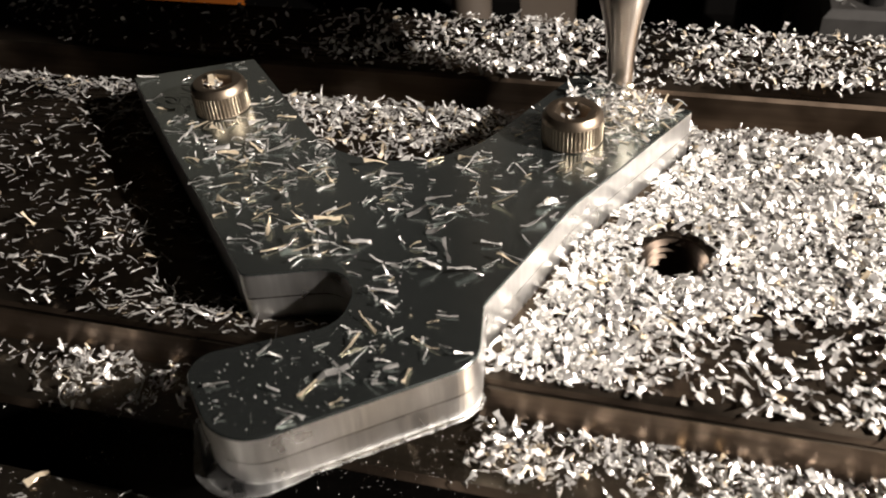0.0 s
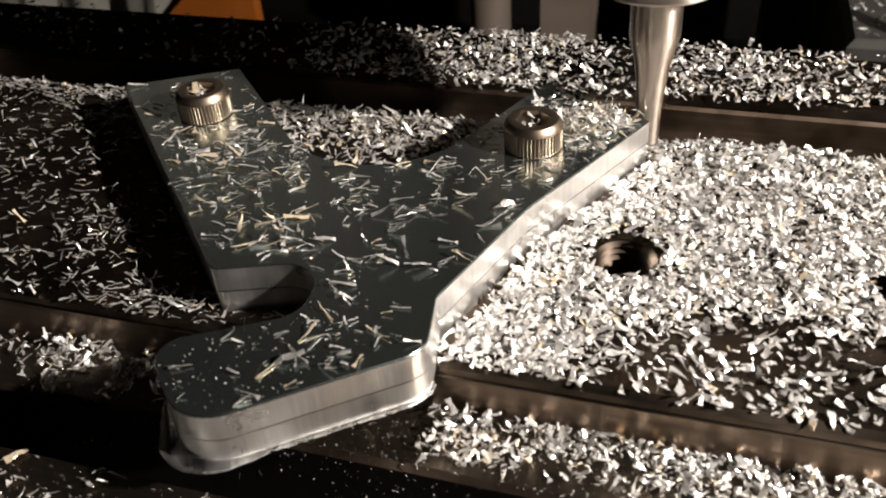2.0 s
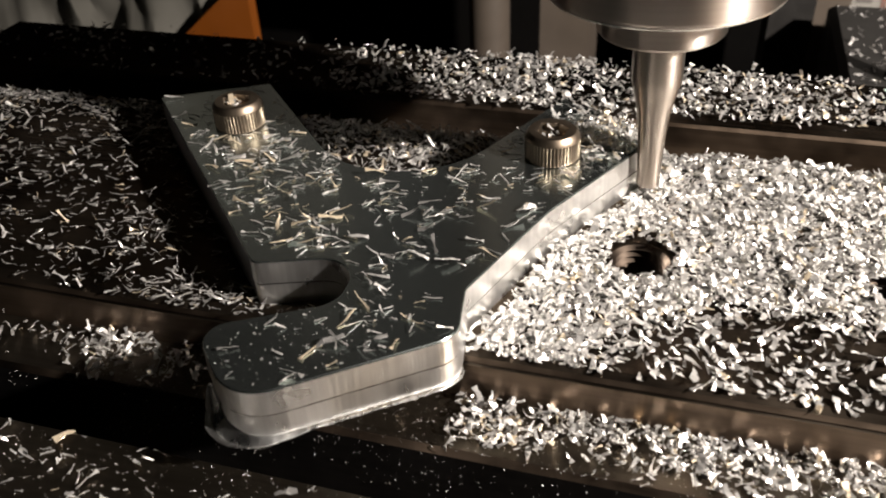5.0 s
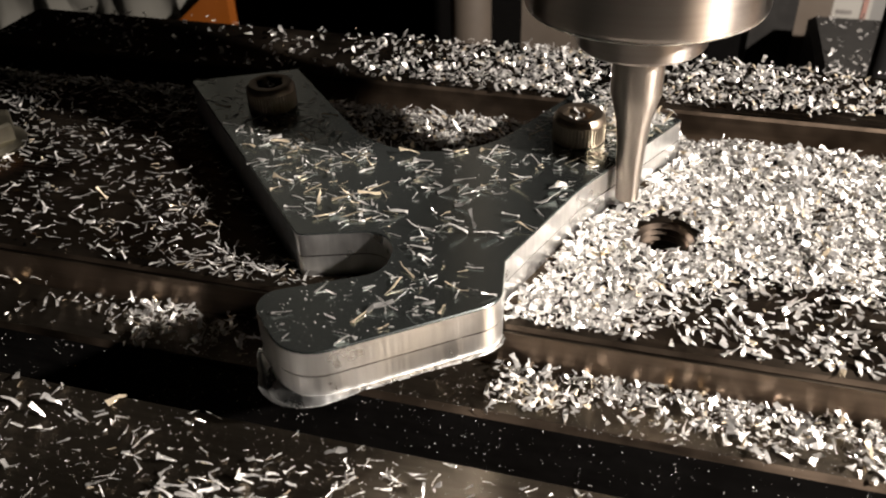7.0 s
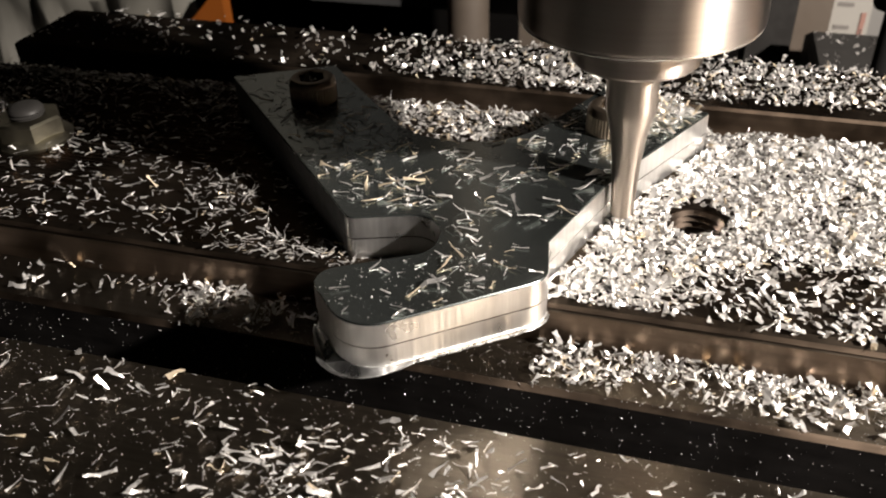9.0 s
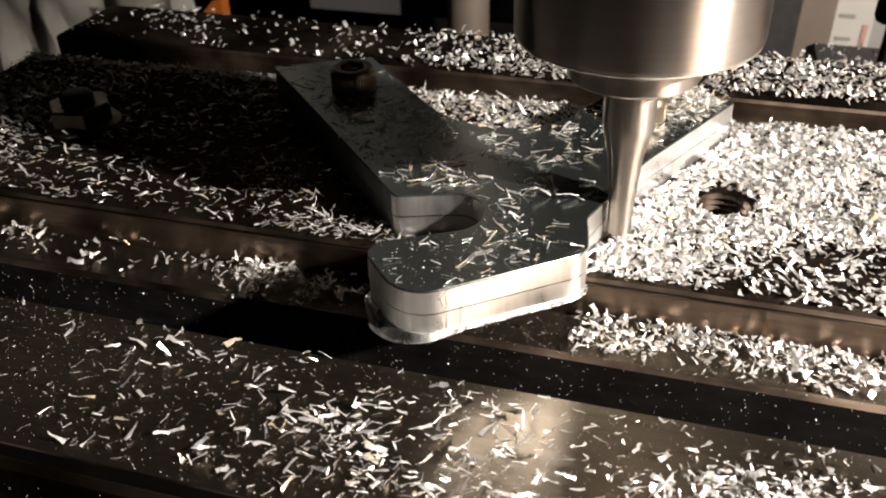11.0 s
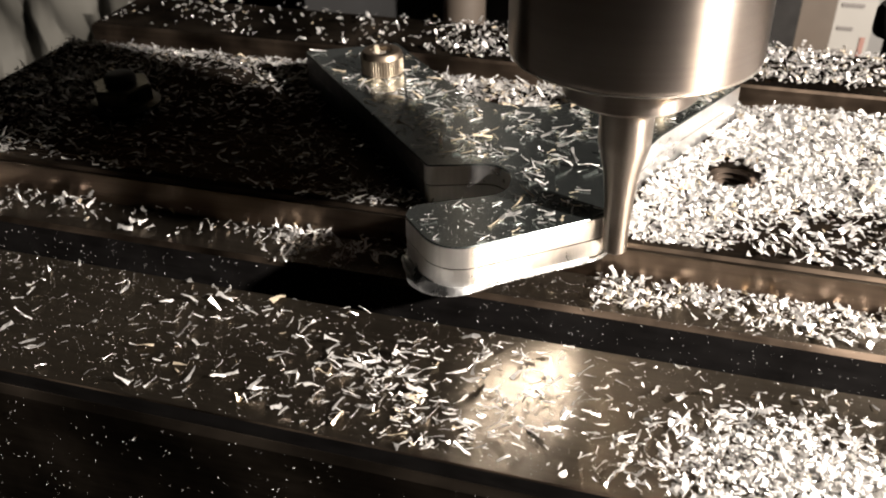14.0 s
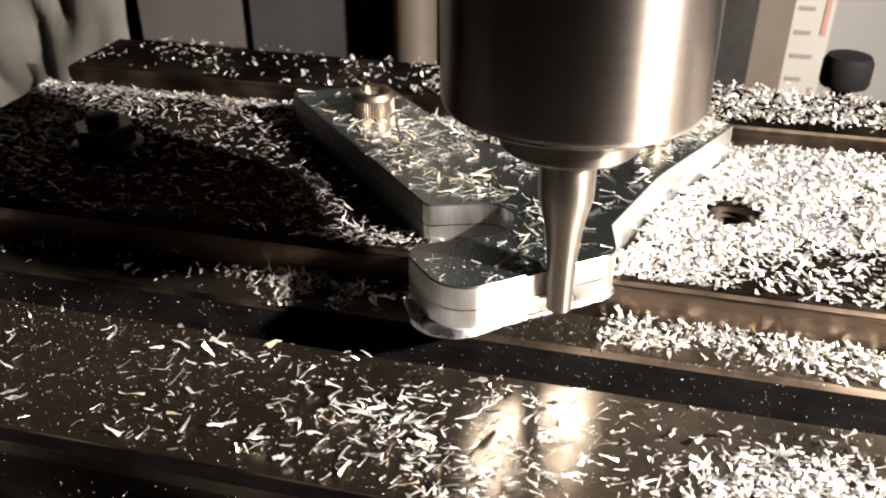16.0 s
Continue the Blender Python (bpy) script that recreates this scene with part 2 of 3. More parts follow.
def drilled_plate(x0, x1, y0, y1, z0, z1, holes, lip=1.6):
    """A plate opened by round holes, its top cut into strips that meet in the holes' middles; the near edge has a worn chamfer."""
    bm = bmesh.new()
    k, b = 24, 0.4
    def arc(hole, a0, a1):
        cx, cy, r = hole
        return [(cx + r * math.cos(radians(a0 + (a1 - a0) * i / k)), cy + r * math.sin(radians(a0 + (a1 - a0) * i / k))) for i in range(k + 1)]
    low, high = y0 + lip, y1 - b
    edges = [None, *holes, None]
    for left, right in zip(edges[:-1], edges[1:]):
        xl, xr = (left[0] if left else x0 + b), (right[0] if right else x1 - b)
        outline = [(xl, low), (xr, low)]
        outline += arc(right, 270, 90) if right else []
        outline += [(xr, high), (xl, high)]
        outline += arc(left, 90, -90) if left else []
        bm.faces.new([bm.verts.new((x / 1000, y / 1000, z1 / 1000)) for x, y in outline])
    levels = [(z1, b, lip, b), (z1 - 0.35, 0.2, 0.5, 0.2), (z1 - 0.9, 0, 0.12, 0), (z1 - 1.1, 0, 0.35, 0), (z1 - 1.3, 0, 0, 0), (z0, 0, 0, 0)]
    loops = [[bm.verts.new((x / 1000, y / 1000, z / 1000)) for x, y in ((x0 + d, y0 + n), (x1 - d, y0 + n), (x1 - d, y1 - f), (x0 + d, y1 - f))] for z, d, n, f in levels]
    for a, c in zip(loops[:-1], loops[1:]):
        for i in range(4):
            bm.faces.new((a[i], a[(i + 1) % 4], c[(i + 1) % 4], c[i]))
    bm.faces.new(loops[-1])
    bmesh.ops.remove_doubles(bm, verts=bm.verts, dist=1e-6)
    return bm


def fixture_plate():
    t = thing("fixture_plate", "dark oily steel fixture plate with threaded holes", "fixture plate")
    brown_fronts(part("plate", drilled_plate(-136, 185, 65.2, 118.0, -6.65, 0.0, HOLES), M_BAR, t))
    for hx, hy, hr in HOLES:
        turns = [(hr if i % 2 == 0 else hr - 0.65, -0.25 - 0.5 * i) for i in range(13)]
        bore = turned([(hr + 0.05, 0.01)] + turns, 48, False, True)
        bmesh.ops.translate(bore, verts=bore.verts, vec=(hx / 1000, hy / 1000, 0))
        bore = part("threaded_hole", bore, M_HOLE_GROOVE, t, "shiny threaded hole in the plate")
        # the bottom is near-black, the dark of the depth put into its colour
        bore.data.materials.append(M_SHADE_BLACK)
        for p in bore.data.polygons:
            p.material_index = 1 if abs(p.normal.z) > 0.95 else 0
    CARRIED.append(t)


def rear_bar():
    t = thing("steel_bar", "dark brown steel bar covered in chips", "steel bar")
    brown_fronts(part("bar", box(-138, 185, 128.0, 150.0, -6.65, 0.2, 0.5), M_BAR, t))
    CARRIED.append(t)


# ---- the workpiece ----
PLATE = rounded([(-73.3, 107.9, 0.4), (-36.1, 68.2, 1.3), (-23.4, 72.5, 4), (-22.9, 63.4, 4), (-36.9, 55.6, 3), (-27.7, 45.7, 5.5), (-7.6, 61.0, 4),
                 (-9.0, 69.2, 1.2), (-2.9, 87.2, 25), (9.5, 111.6, 0.3), (-6.8, 120.7, 0.3), (-24.3, 81.5, 14.5), (-57.0, 116.8, 0.4)])
THICK = 6.7
SCREWS = [(-55.0, 102.0), (-5.2, 102.2)]


def offset_outline(outline, d):
    n, out = len(outline), []
    for i in range(n):
        a, c = Vector(outline[i - 1]), Vector(outline[(i + 1) % n])
        t = (c - a).normalized()
        out.append(Vector(outline[i]) + Vector((-t.y, t.x)) * d)
    return out


def densified(outline, step):
    """The closed outline with more points on its long stretches."""
    out, n = [], len(outline)
    for i in range(n):
        a, b = Vector(outline[i]), Vector(outline[(i + 1) % n])
        k = max(1, int((b - a).length / step))
        out += [a.lerp(b, j / k) for j in range(k)]
    return out


def wavy(points, depth, seed):
    """Shallow tool marks: the outline swings in and out along its length."""
    out, run, n = [], 0.0, len(points)
    for i, p in enumerate(points):
        t = (points[(i + 1) % n] - points[i - 1]).normalized()
        run += (p - points[i - 1]).length if i else 0.0
        out.append(p + Vector((-t.y, t.x)) * depth * noise.noise(Vector((run * 0.55, seed * 9.1, 0))))
    return out


def workpiece():
    t = thing("workpiece", "machined aluminium plate with curved cut-out, screwed to the fixture", "workpiece")
    levels = [(0.02, 0.1), (3.1, 0.1), (3.14, 0.4), (3.3, 0.4), (3.34, 0.0), (THICK - 0.22, 0.07)]
    fine_line = densified(PLATE, 0.45)
    def side_ring(z, d):
        wave = 0.045 if z < 3.25 else 0.02
        return [Vector((p.x, p.y, z)) / 1000 for p in wavy(offset_outline(fine_line, d), wave, 1 if z < 3.25 else 2)]
    side = rings([side_ring(z, d) for z, d in levels], True, False)
    edge = part("milled_edge", side, M_EDGE, t, "bright milled edge in two steps")
    edge.data.materials.append(M_HOLE_GROOVE)
    edge.data.materials.append(M_FLANK_SHADE)
    for p in edge.data.polygons:          # shade in the groove between the two passes is put in as dark steel
        # the left flank, turned from the lamp, has its shade in a darker metal
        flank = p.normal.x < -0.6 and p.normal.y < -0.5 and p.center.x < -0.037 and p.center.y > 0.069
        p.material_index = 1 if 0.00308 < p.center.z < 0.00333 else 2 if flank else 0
    face = rings([[Vector((p.x, p.y, z)) / 1000 for p in offset_outline(PLATE, d)] for z, d in ((THICK - 0.22, 0.07), (THICK - 0.1, 0.1), (THICK, 0.2))], False, True)
    part("top_face", face, M_FACE, t, "dark reflecting sheet surface")
    # torn burr along the underside of the foot, widest at its toe
    rng = random.Random(4)
    n = len(PLATE)
    start = min(range(n), key=lambda i: (Vector(PLATE[i]) - Vector((-35.6, 54.4))).length)
    stop = min(range(n), key=lambda i: (Vector(PLATE[i]) - Vector((-8.4, 63.5))).length)
    run = [Vector(PLATE[i]) for i in range(start, stop + 1)]
    fine = []
    for a, b in zip(run[:-1], run[1:]):
        k = max(1, int((b - a).length / 0.35))
        fine += [a.lerp(b, i / k) for i in range(k)]
    bm = bmesh.new()
    rows = []
    for i, p in enumerate(fine):
        q = fine[min(i + 1, len(fine) - 1)] - fine[max(i - 1, 0)]
        nrm = Vector((q.y, -q.x)).normalized()
        toe = math.exp(-((i / len(fine) - 0.18) / 0.14) ** 2)
        w = 0.25 + 0.25 * abs(noise.noise(Vector((i * 0.11, 0, 0)))) + 0.12 * rng.random() + 1.8 * toe
        dz = -0.25 - 0.4 * noise.noise(Vector((i * 0.12, 3, 0))) - 0.55 * toe
        rows.append([bm.verts.new((v.x / 1000, v.y / 1000, z / 1000)) for v, z in
                     ((p - nrm * 0.2, 0.3), (p + nrm * 0.1, 0.35), (p + nrm * w * 0.6, dz * 0.9), (p + nrm * w, dz * 0.4), (p + nrm * (w - 0.08), dz * 0.4 - 0.1), (p + nrm * w * 0.5, dz - 0.12), (p - nrm * 0.2, -0.15))])
    for a, b in zip(rows[:-1], rows[1:]):
        for k in range(7):
            bm.faces.new((a[k], a[(k + 1) % 7], b[(k + 1) % 7], b[k]))
    bm.faces.new(rows[0]), bm.faces.new(rows[-1][::-1])
    part("burr", bm, M_BURR, t, "ragged bright burr under the foot")
    CARRIED.append(t)


def socket_screw():
    t = thing("socket_head_screw", "shiny knurled socket head screw filled with chips", "screw", "screws holding the workpiece")
    seg, teeth = 192, 48
    def ring(r, z, knurl=0.0):
        return [Vector(((r - (knurl if (k // 2) % 2 else 0)) * math.cos(math.tau * k / seg), (r - (knurl if (k // 2) % 2 else 0)) * math.sin(math.tau * k / seg), z)) / 1000 for k in range(seg)]
    def hexring(r, z):
        out = []
        for k in range(seg):
            a = math.tau * k / seg
            out.append(Vector((r / math.cos((a % (math.tau / 6)) - math.pi / 6) * math.cos(a), r / math.cos((a % (math.tau / 6)) - math.pi / 6) * math.sin(a), z)) / 1000)
        return out
    head = rings([ring(3.85, 0.0), ring(3.95, 0.15), ring(3.95, 0.35, 0.16), ring(3.95, 2.9, 0.16), ring(3.93, 3.05), ring(3.8, 3.6), ring(3.35, 4.1), ring(3.1, 4.15), ring(2.5, 4.15), hexring(2.0, 4.0), hexring(1.95, 1.8)], True, True)
    part("head", head, M_SCREW, t)
    return t


def flange_nut():
    t = thing("flange_nut", "zinc plated flange nut on a dark threaded stud", "nut")
    part("flange", turned([(6.6, 0), (6.7, 0.5), (6.0, 1.1), (5.0, 1.6)], 48), M_NUT, t)
    hexa = [(5.0 / math.cos(math.pi / 6) * math.cos(math.tau * (k + 0.2) / 6), 5.0 / math.cos(math.pi / 6) * math.sin(math.tau * (k + 0.2) / 6)) for k in range(6)]
    part("hexagon", prism(hexa, 1.3, 4.4, 0.4), M_NUT, t)
    prof = [(3.0, 0.2)]
    for i in range(6):
        prof += [(3.0 if i % 2 else 2.6, 3.9 + 0.3 * i)]
    prof += [(2.9, 5.7), (2.6, 6.1), (1.9, 6.4), (0.8, 6.5)]
    part("stud", turned(prof, 32), M_DARK, t, "dark threaded stud with a rounded end")
    return t


# ---- spindle ----
def spindle():
    t = thing("spindle", "brushed steel collet chuck holding a stepped end mill", "milling spindle")
    part("chuck", turned([(14.0, 30.9), (14.8, 31.1), (15.0, 31.35), (15.05, 31.7), (15.05, 80), (14.9, 80.4)], 128), M_SPINDLE, t)
    # unseen nose, added wide and set forward to cast the shadow on the left
    nose = turned([(14, 80.5), (43, 80.6), (46, 83), (46, 260)], 96)
    bmesh.ops.translate(nose, verts=nose.verts, vec=(0, -0.012, 0))
    part("unseen_nose", nose, M_DARK, t, "dark spindle nose out of view, added for its shadow")
    part("lip", turned([(13.2, 30.5), (14.3, 30.55), (14.85, 30.85), (14.9, 31.05), (14.6, 31.15)], 128), M_LIP, t, "bright chamfered rim")
    part("collet", turned([(3.7, 25.4), (8.0, 25.4), (8.35, 25.8), (8.35, 30.8)], 96), M_SPINDLE, t)
    part("end_mill", turned([(1.5, 2.0), (1.65, 2.15), (1.7, 5.0), (1.95, 10.0), (2.4, 14.2), (3.1, 17.2), (3.36, 18.2), (3.42, 19.0), (3.42, 26)], 64), M_CUTTER, t, "stepped carbide end mill")
    t.location = TOOL_AT
    t.rotation_euler = (0, radians(-1.0), 0)      # the head stands a little out of square
    return t


# ---- swarf ----
def inside(px, py, outline):
    """Which of the points lie inside the outline (arrays)."""
    hit = np.zeros(px.shape, bool)
    n = len(outline)
    for i in range(n):
        (x0, y0), (x1, y1) = outline[i - 1], outline[i]
        cross = (y0 > py) != (y1 > py)
        hit ^= cross & (px < (x1 - x0) * (py - y0) / ((y1 - y0) or 1e-9) + x0)
    return hit


def chips(name, label, places, sizes, mat, seed, tilt=25.0, aspect=(2.0, 5.0), curl=1.0, thick=0.05, warm=0.0, lean=None, flare=0.0):
    """One object of many thin curled chips. places: (x, y, z) in millimetres; sizes: their lengths."""
    rng = np.random.default_rng(seed)
    n, k = len(places), 4
    sizes = np.minimum(sizes, 2.1 * np.median(sizes))
    length = np.asarray(sizes)[:, None]
    width = np.minimum(length / rng.uniform(*aspect, (n, 1)), 0.85)
    u = np.linspace(-0.5, 0.5, k + 1)[None, :]
    # a kinked spine: most chips are nearly straight, some fold or roll
    turn_at = rng.normal(0, 0.22, (n, k)) * curl + rng.normal(0, 0.16, (n, 1)) * curl
    turn_at += np.where(rng.random((n, k)) < 0.16, rng.normal(0, 0.9, (n, k)), 0) * curl
    ang = np.concatenate([np.zeros((n, 1)), np.cumsum(turn_at, axis=1)[:, :-1]], axis=1)
    step = length / k * rng.uniform(0.6, 1.4, (n, k))
    cx = np.concatenate([np.zeros((n, 1)), np.cumsum(np.cos(ang) * step, axis=1)], axis=1)
    cz = np.concatenate([np.zeros((n, 1)), np.cumsum(np.sin(ang) * step, axis=1)], axis=1)
    cx -= cx.mean(axis=1, keepdims=True)
    cy = np.cumsum(rng.normal(0, 0.10, (n, k + 1)), axis=1) * length / k
    # ragged edges, one end often drawn out to a point
    tip = np.where(rng.random((n, 1)) < 0.6, rng.uniform(0.05, 0.4, (n, 1)), rng.uniform(0.6, 1.1, (n, 1)))
    taper = 1 + (tip - 1) * (u + 0.5) ** rng.uniform(0.6, 2.0, (n, 1))
    # some are drawn thin in the middle, with torn, spread ends
    bow = np.where(rng.random((n, 1)) < flare, 0.25 + 3.2 * u ** 2, 1.0)
    taper = taper * bow
    wl = width * taper * rng.uniform(0.4, 1.35, (n, k + 1)) * 0.5
    wr = width * taper * rng.uniform(0.4, 1.35, (n, k + 1)) * 0.5
    twist = rng.normal(0, 0.7, (n, 1)) * u + rng.normal(0, 0.12, (n, k + 1))
    verts = np.zeros((n, k + 1, 4, 3))
    for c, (sw, st) in enumerate(((-1, 1), (1, 1), (1, -1), (-1, -1))):
        w = wr if sw > 0 else wl
        verts[:, :, c, 0] = cx + rng.normal(0, 0.05, (n, k + 1)) * width
        verts[:, :, c, 1] = cy + sw * w * np.cos(twist)
        verts[:, :, c, 2] = cz + sw * w * np.sin(twist) + st * thick / 2
    verts = verts.reshape(n, -1, 3)
    yaw = rng.uniform(0, math.tau, n)
    if lean:
        yaw = np.where(rng.random(n) < 0.65, radians(lean[0]) + radians(lean[1]) * rng.normal(0, 1, n) + math.pi * (rng.random(n) < 0.5), yaw)
    tx, ty = np.radians(rng.normal(0, tilt, n)), np.radians(rng.normal(0, tilt, n))
    def turn(v, i, j, a):
        c, s = np.cos(a)[:, None], np.sin(a)[:, None]
        p, q = v[:, :, i].copy(), v[:, :, j].copy()
        v[:, :, i], v[:, :, j] = c * p - s * q, s * p + c * q
    turn(verts, 1, 2, tx)
    turn(verts, 2, 0, ty)
    turn(verts, 0, 1, yaw)
    verts[:, :, 2] -= verts[:, :, 2].min(axis=1, keepdims=True)
    verts += np.asarray(places)[:, None, :]
    faces = []
    for s in range(k):
        for c in range(4):
            d = (c + 1) % 4
            faces.append((s * 4 + c, s * 4 + d, s * 4 + 4 + d, s * 4 + 4 + c))
    faces += [(3, 2, 1, 0), (k * 4, k * 4 + 1, k * 4 + 2, k * 4 + 3)]
    per = (k + 1) * 4
    allf = (np.array(faces)[None] + (np.arange(n) * per)[:, None, None]).reshape(-1, 4)
    me = bpy.data.meshes.new(name)
    me.from_pydata((verts.reshape(-1, 3) / 1000).tolist(), [], allf.tolist())
    me.materials.append(mat)
    if warm:
        me.materials.append(M_CHIP_WARM)
        idx = np.repeat((rng.random(n) < warm).astype(np.int32), len(faces))
        me.polygons.foreach_set("material_index", idx)
    me.update()
    ob = tagged(new(name, me), label, "metal chips", kind="stuff")
    CARRIED.append(ob)
    return ob


def lumps(x, y, scale, seed):
    return np.array([noise.noise(Vector((a * scale, b * scale, seed * 7.3))) for a, b in zip(x, y)])


def scatter(seed, count, x0, x1, y0, y1, keep):
    rng = np.random.default_rng(seed)
    x, y = rng.uniform(x0, x1, count), rng.uniform(y0, y1, count)
    ok = rng.random(count) < keep(x, y)
    return x[ok], y[ok]


def swarf():
    rng = np.random.default_rng(11)
    name = "aluminium_chips"

    def free(x, y):
        away = np.ones_like(x, bool)
        for hx, hy, hr in HOLES:
            away &= np.hypot(x - hx, y - hy) > (hr + 0.55 if hx < 20 else hr - 1.6)
        return away & ~inside(x, y, offset_outline(PLATE, -0.3))

    # dense bed beside the milled edge, on the fixture plate; the cutter has swept a narrow strip along the edge
    near, beside = offset_outline(PLATE, -0.4), offset_outline(PLATE, -2.0)

    def bed(x, y):
        edge = np.clip((x - (-9.5 + (y - 66) * 0.30)) / 1.0, 0, 1) * ~inside(x, y, near) * np.where(inside(x, y, beside), 0.8, 1)
        thin = (1 - 0.85 * np.exp(-(((x - 27) / 8) ** 2 + ((y - 79) / 3.2) ** 2))) * (1 - 0.80 * np.clip((80.5 - y) / 5 + lumps(x, y, 0.09, 1), 0, 1) * np.clip((x - 2) / 8, 0, 1))
        return free(x, y) * edge * thin
    x, y = scatter(1, 25000, -12, 95, 66.4, 117.6, bed)
    heap = np.clip(0.50 + lumps(x, y, 0.11, 2), 0, 1.2) * np.clip((y - 66) / 8, 0.1, 1)
    z = rng.uniform(0, 1, len(x)) * (1.25 * heap) * np.where(inside(x, y, beside), 0.4, 1)
    chips(name, "dense bed of bright broken aluminium chips on the fixture plate", np.stack([x, y, z], 1), rng.lognormal(0.16, 0.46, len(x)), M_CHIP, 21, 15, (1.25, 3.8), 0.85, 0.04, warm=0.03)

    # shadowed side: sparser and more needle-like
    def far_side(x, y):
        d = 0.15 + 0.20 * np.clip(lumps(x, y, 0.07, 3) * 2, 0, 1) + 0.9 * np.clip((y - 113) / 3, 0, 1)
        d = d + 1.2 * np.exp(-(((x + 45) / 7) ** 2 + ((y - 68) / 2.4) ** 2)) + 0.25 * np.clip((-104 - x) / 8, 0, 1)
        return free(x, y) * np.clip(d, 0, 1)
    x, y = scatter(2, 17500, -135.5, -12, 65.4, 117.6, far_side)
    z = rng.uniform(0, 0.5, len(x))
    chips(name, "scattered needle-like aluminium chips on the fixture plate", np.stack([x, y, z], 1), rng.lognormal(0.02, 0.5, len(x)), M_CHIP, 22, 14, (2.4, 9), 0.6, 0.04, warm=0.06, lean=(12, 28), flare=0.3)

    # inside the curved cut-out
    def bay(x, y):
        return free(x, y) * (0.35 + 0.65 * np.clip((y - 100) / 10, 0, 1))
    x, y = scatter(3, 2000, -52, -8, 93, 117.6, bay)
    chips(name, "heap of aluminium chips in the curved cut-out", np.stack([x, y, rng.uniform(0, 0.9, len(x))], 1), rng.lognormal(0.1, 0.45, len(x)), M_CHIP, 23, 15, (2, 6), 0.8, 0.04, warm=0.1)

    # rear bar
    def bar(x, y):
        g = np.clip((x + 62) / 45, 0.06, 1) * np.where(x > 5, np.clip((y - 129.6 - np.clip((x - 15) / 16, 0, 4)) / 1.5, 0.04, 1), 1)
        return g * (0.62 + 0.6 * lumps(x, y, 0.06, 5))
    x, y = scatter(4, 12500, -137, 110, 128.3, 149.7, bar)
    chips(name, "thick layer of aluminium chips on the rear bar", np.stack([x, y, 0.2 + rng.uniform(0, 1.3, len(x))], 1), rng.lognormal(0.0, 0.45, len(x)), M_CHIP, 24, 18, (1.3, 3.8), 1.0, 0.04, warm=0.06)

    # ledge beside the fixture plate
    def ledge(x, y):
        return np.where(x > -9, 1.0, 0.6 * np.exp(-(((x + 52) / 10) ** 2)) + 0.10 + 0.08 * np.clip((-88 - x) / 6, 0, 1)) * np.clip((y - 57.2 + 1.5 * lumps(x, y, 0.15, 6)) / 3.0, 0.05, 1) * np.where((x > -36) & (x < -9), 0.15, 1) * np.clip(0.85 + 1.3 * lumps(x, y, 0.16, 9), 0.22, 1)
    x, y = scatter(5, 7000, -130, 95, 56.5, 65.0, ledge)
    z = -6.7 + rng.uniform(0, 1, len(x)) * np.clip((y - 56) / 5, 0.1, 1.3)
    chips(name, "drift of aluminium chips along the table ledge", np.stack([x, y, z], 1), rng.lognormal(0.1, 0.48, len(x)), M_CHIP, 25, 22, (1.3, 4.5), 0.9, 0.04, warm=0.06, flare=0.15)

    # front rib of the table
    def front(x, y):
        d = 0.14 + 0.50 * np.exp(-(((x + 26) / 20) ** 2 + ((y - 36) / 8) ** 2)) + 1.0 * np.exp(-(((x + 22) / 9) ** 2 + ((y - 33) / 5) ** 2)) + 0.9 * np.exp(-(((x - 18) / 9) ** 2 + ((y - 34) / 7) ** 2))
        return d * (0.7 + lumps(x, y, 0.12, 7))
    x, y = scatter(6, 6400, -125, 60, 24.8, 47.8, front)
    chips(name, "loose curled aluminium chips on the table rib", np.stack([x, y, -6.7 + rng.uniform(0, 0.4, len(x))], 1), rng.lognormal(0.18, 0.6, len(x)), M_CHIP, 26, 18, (2.0, 7), 0.5, 0.04, warm=0.05, lean=(22, 26), flare=0.3)
    n = 2700
    x, y = 19 + 8 * rng.normal(0, 1, n), 31 + 4.5 * rng.normal(0, 1, n)
    ok = (y > 24.8) & (y < 47)
    x, y = x[ok], y[ok]
    chips(name, "small heap of bright aluminium chips on the table rib", np.stack([x, y, -6.7 + rng.uniform(0, 1.2, len(x)) * np.exp(-((x - 19) / 9) ** 2)], 1), rng.lognormal(-0.05, 0.45, len(x)), M_CHIP, 36, 20, (1.3, 4.0), 0.7, 0.04)

    # on the workpiece
    def top(x, y):
        clear = np.ones_like(x, bool)
        for sx, sy in SCREWS:
            clear &= np.hypot(x - sx, y - sy) > 4.6
        arm = np.clip((x + 4) / 4, 0, 1) * np.clip((y - 98) / 4, 0, 1)
        foot = np.clip((62 - y) / 8, 0, 1) * np.clip((-20 - x) / 8, 0, 1)
        left = np.exp(-(((x + 45) / 11) ** 2 + ((y - 92) / 9) ** 2)) + 0.7 * np.exp(-(((x + 33) / 6) ** 2 + ((y - 76) / 4) ** 2))
        return inside(x, y, offset_outline(PLATE, 0.9)) * clear * np.clip(0.36 + 0.6 * left + 1.6 * arm - 0.25 * foot, 0, 1) * (0.7 + lumps(x, y, 0.2, 8))
    x, y = scatter(7, 6600, -74, 11, 45, 121, top)
    chips(name, "scattered curled chips lying on the workpiece", np.stack([x, y, THICK + rng.uniform(0, 0.25, len(x))], 1), rng.lognormal(0.3, 0.55, len(x)), M_CHIP, 27, 12, (2.6, 9), 0.4, 0.04, warm=0.18, lean=(14, 24), flare=0.45)

    # the heap on the arm beside the screw
    n = 420
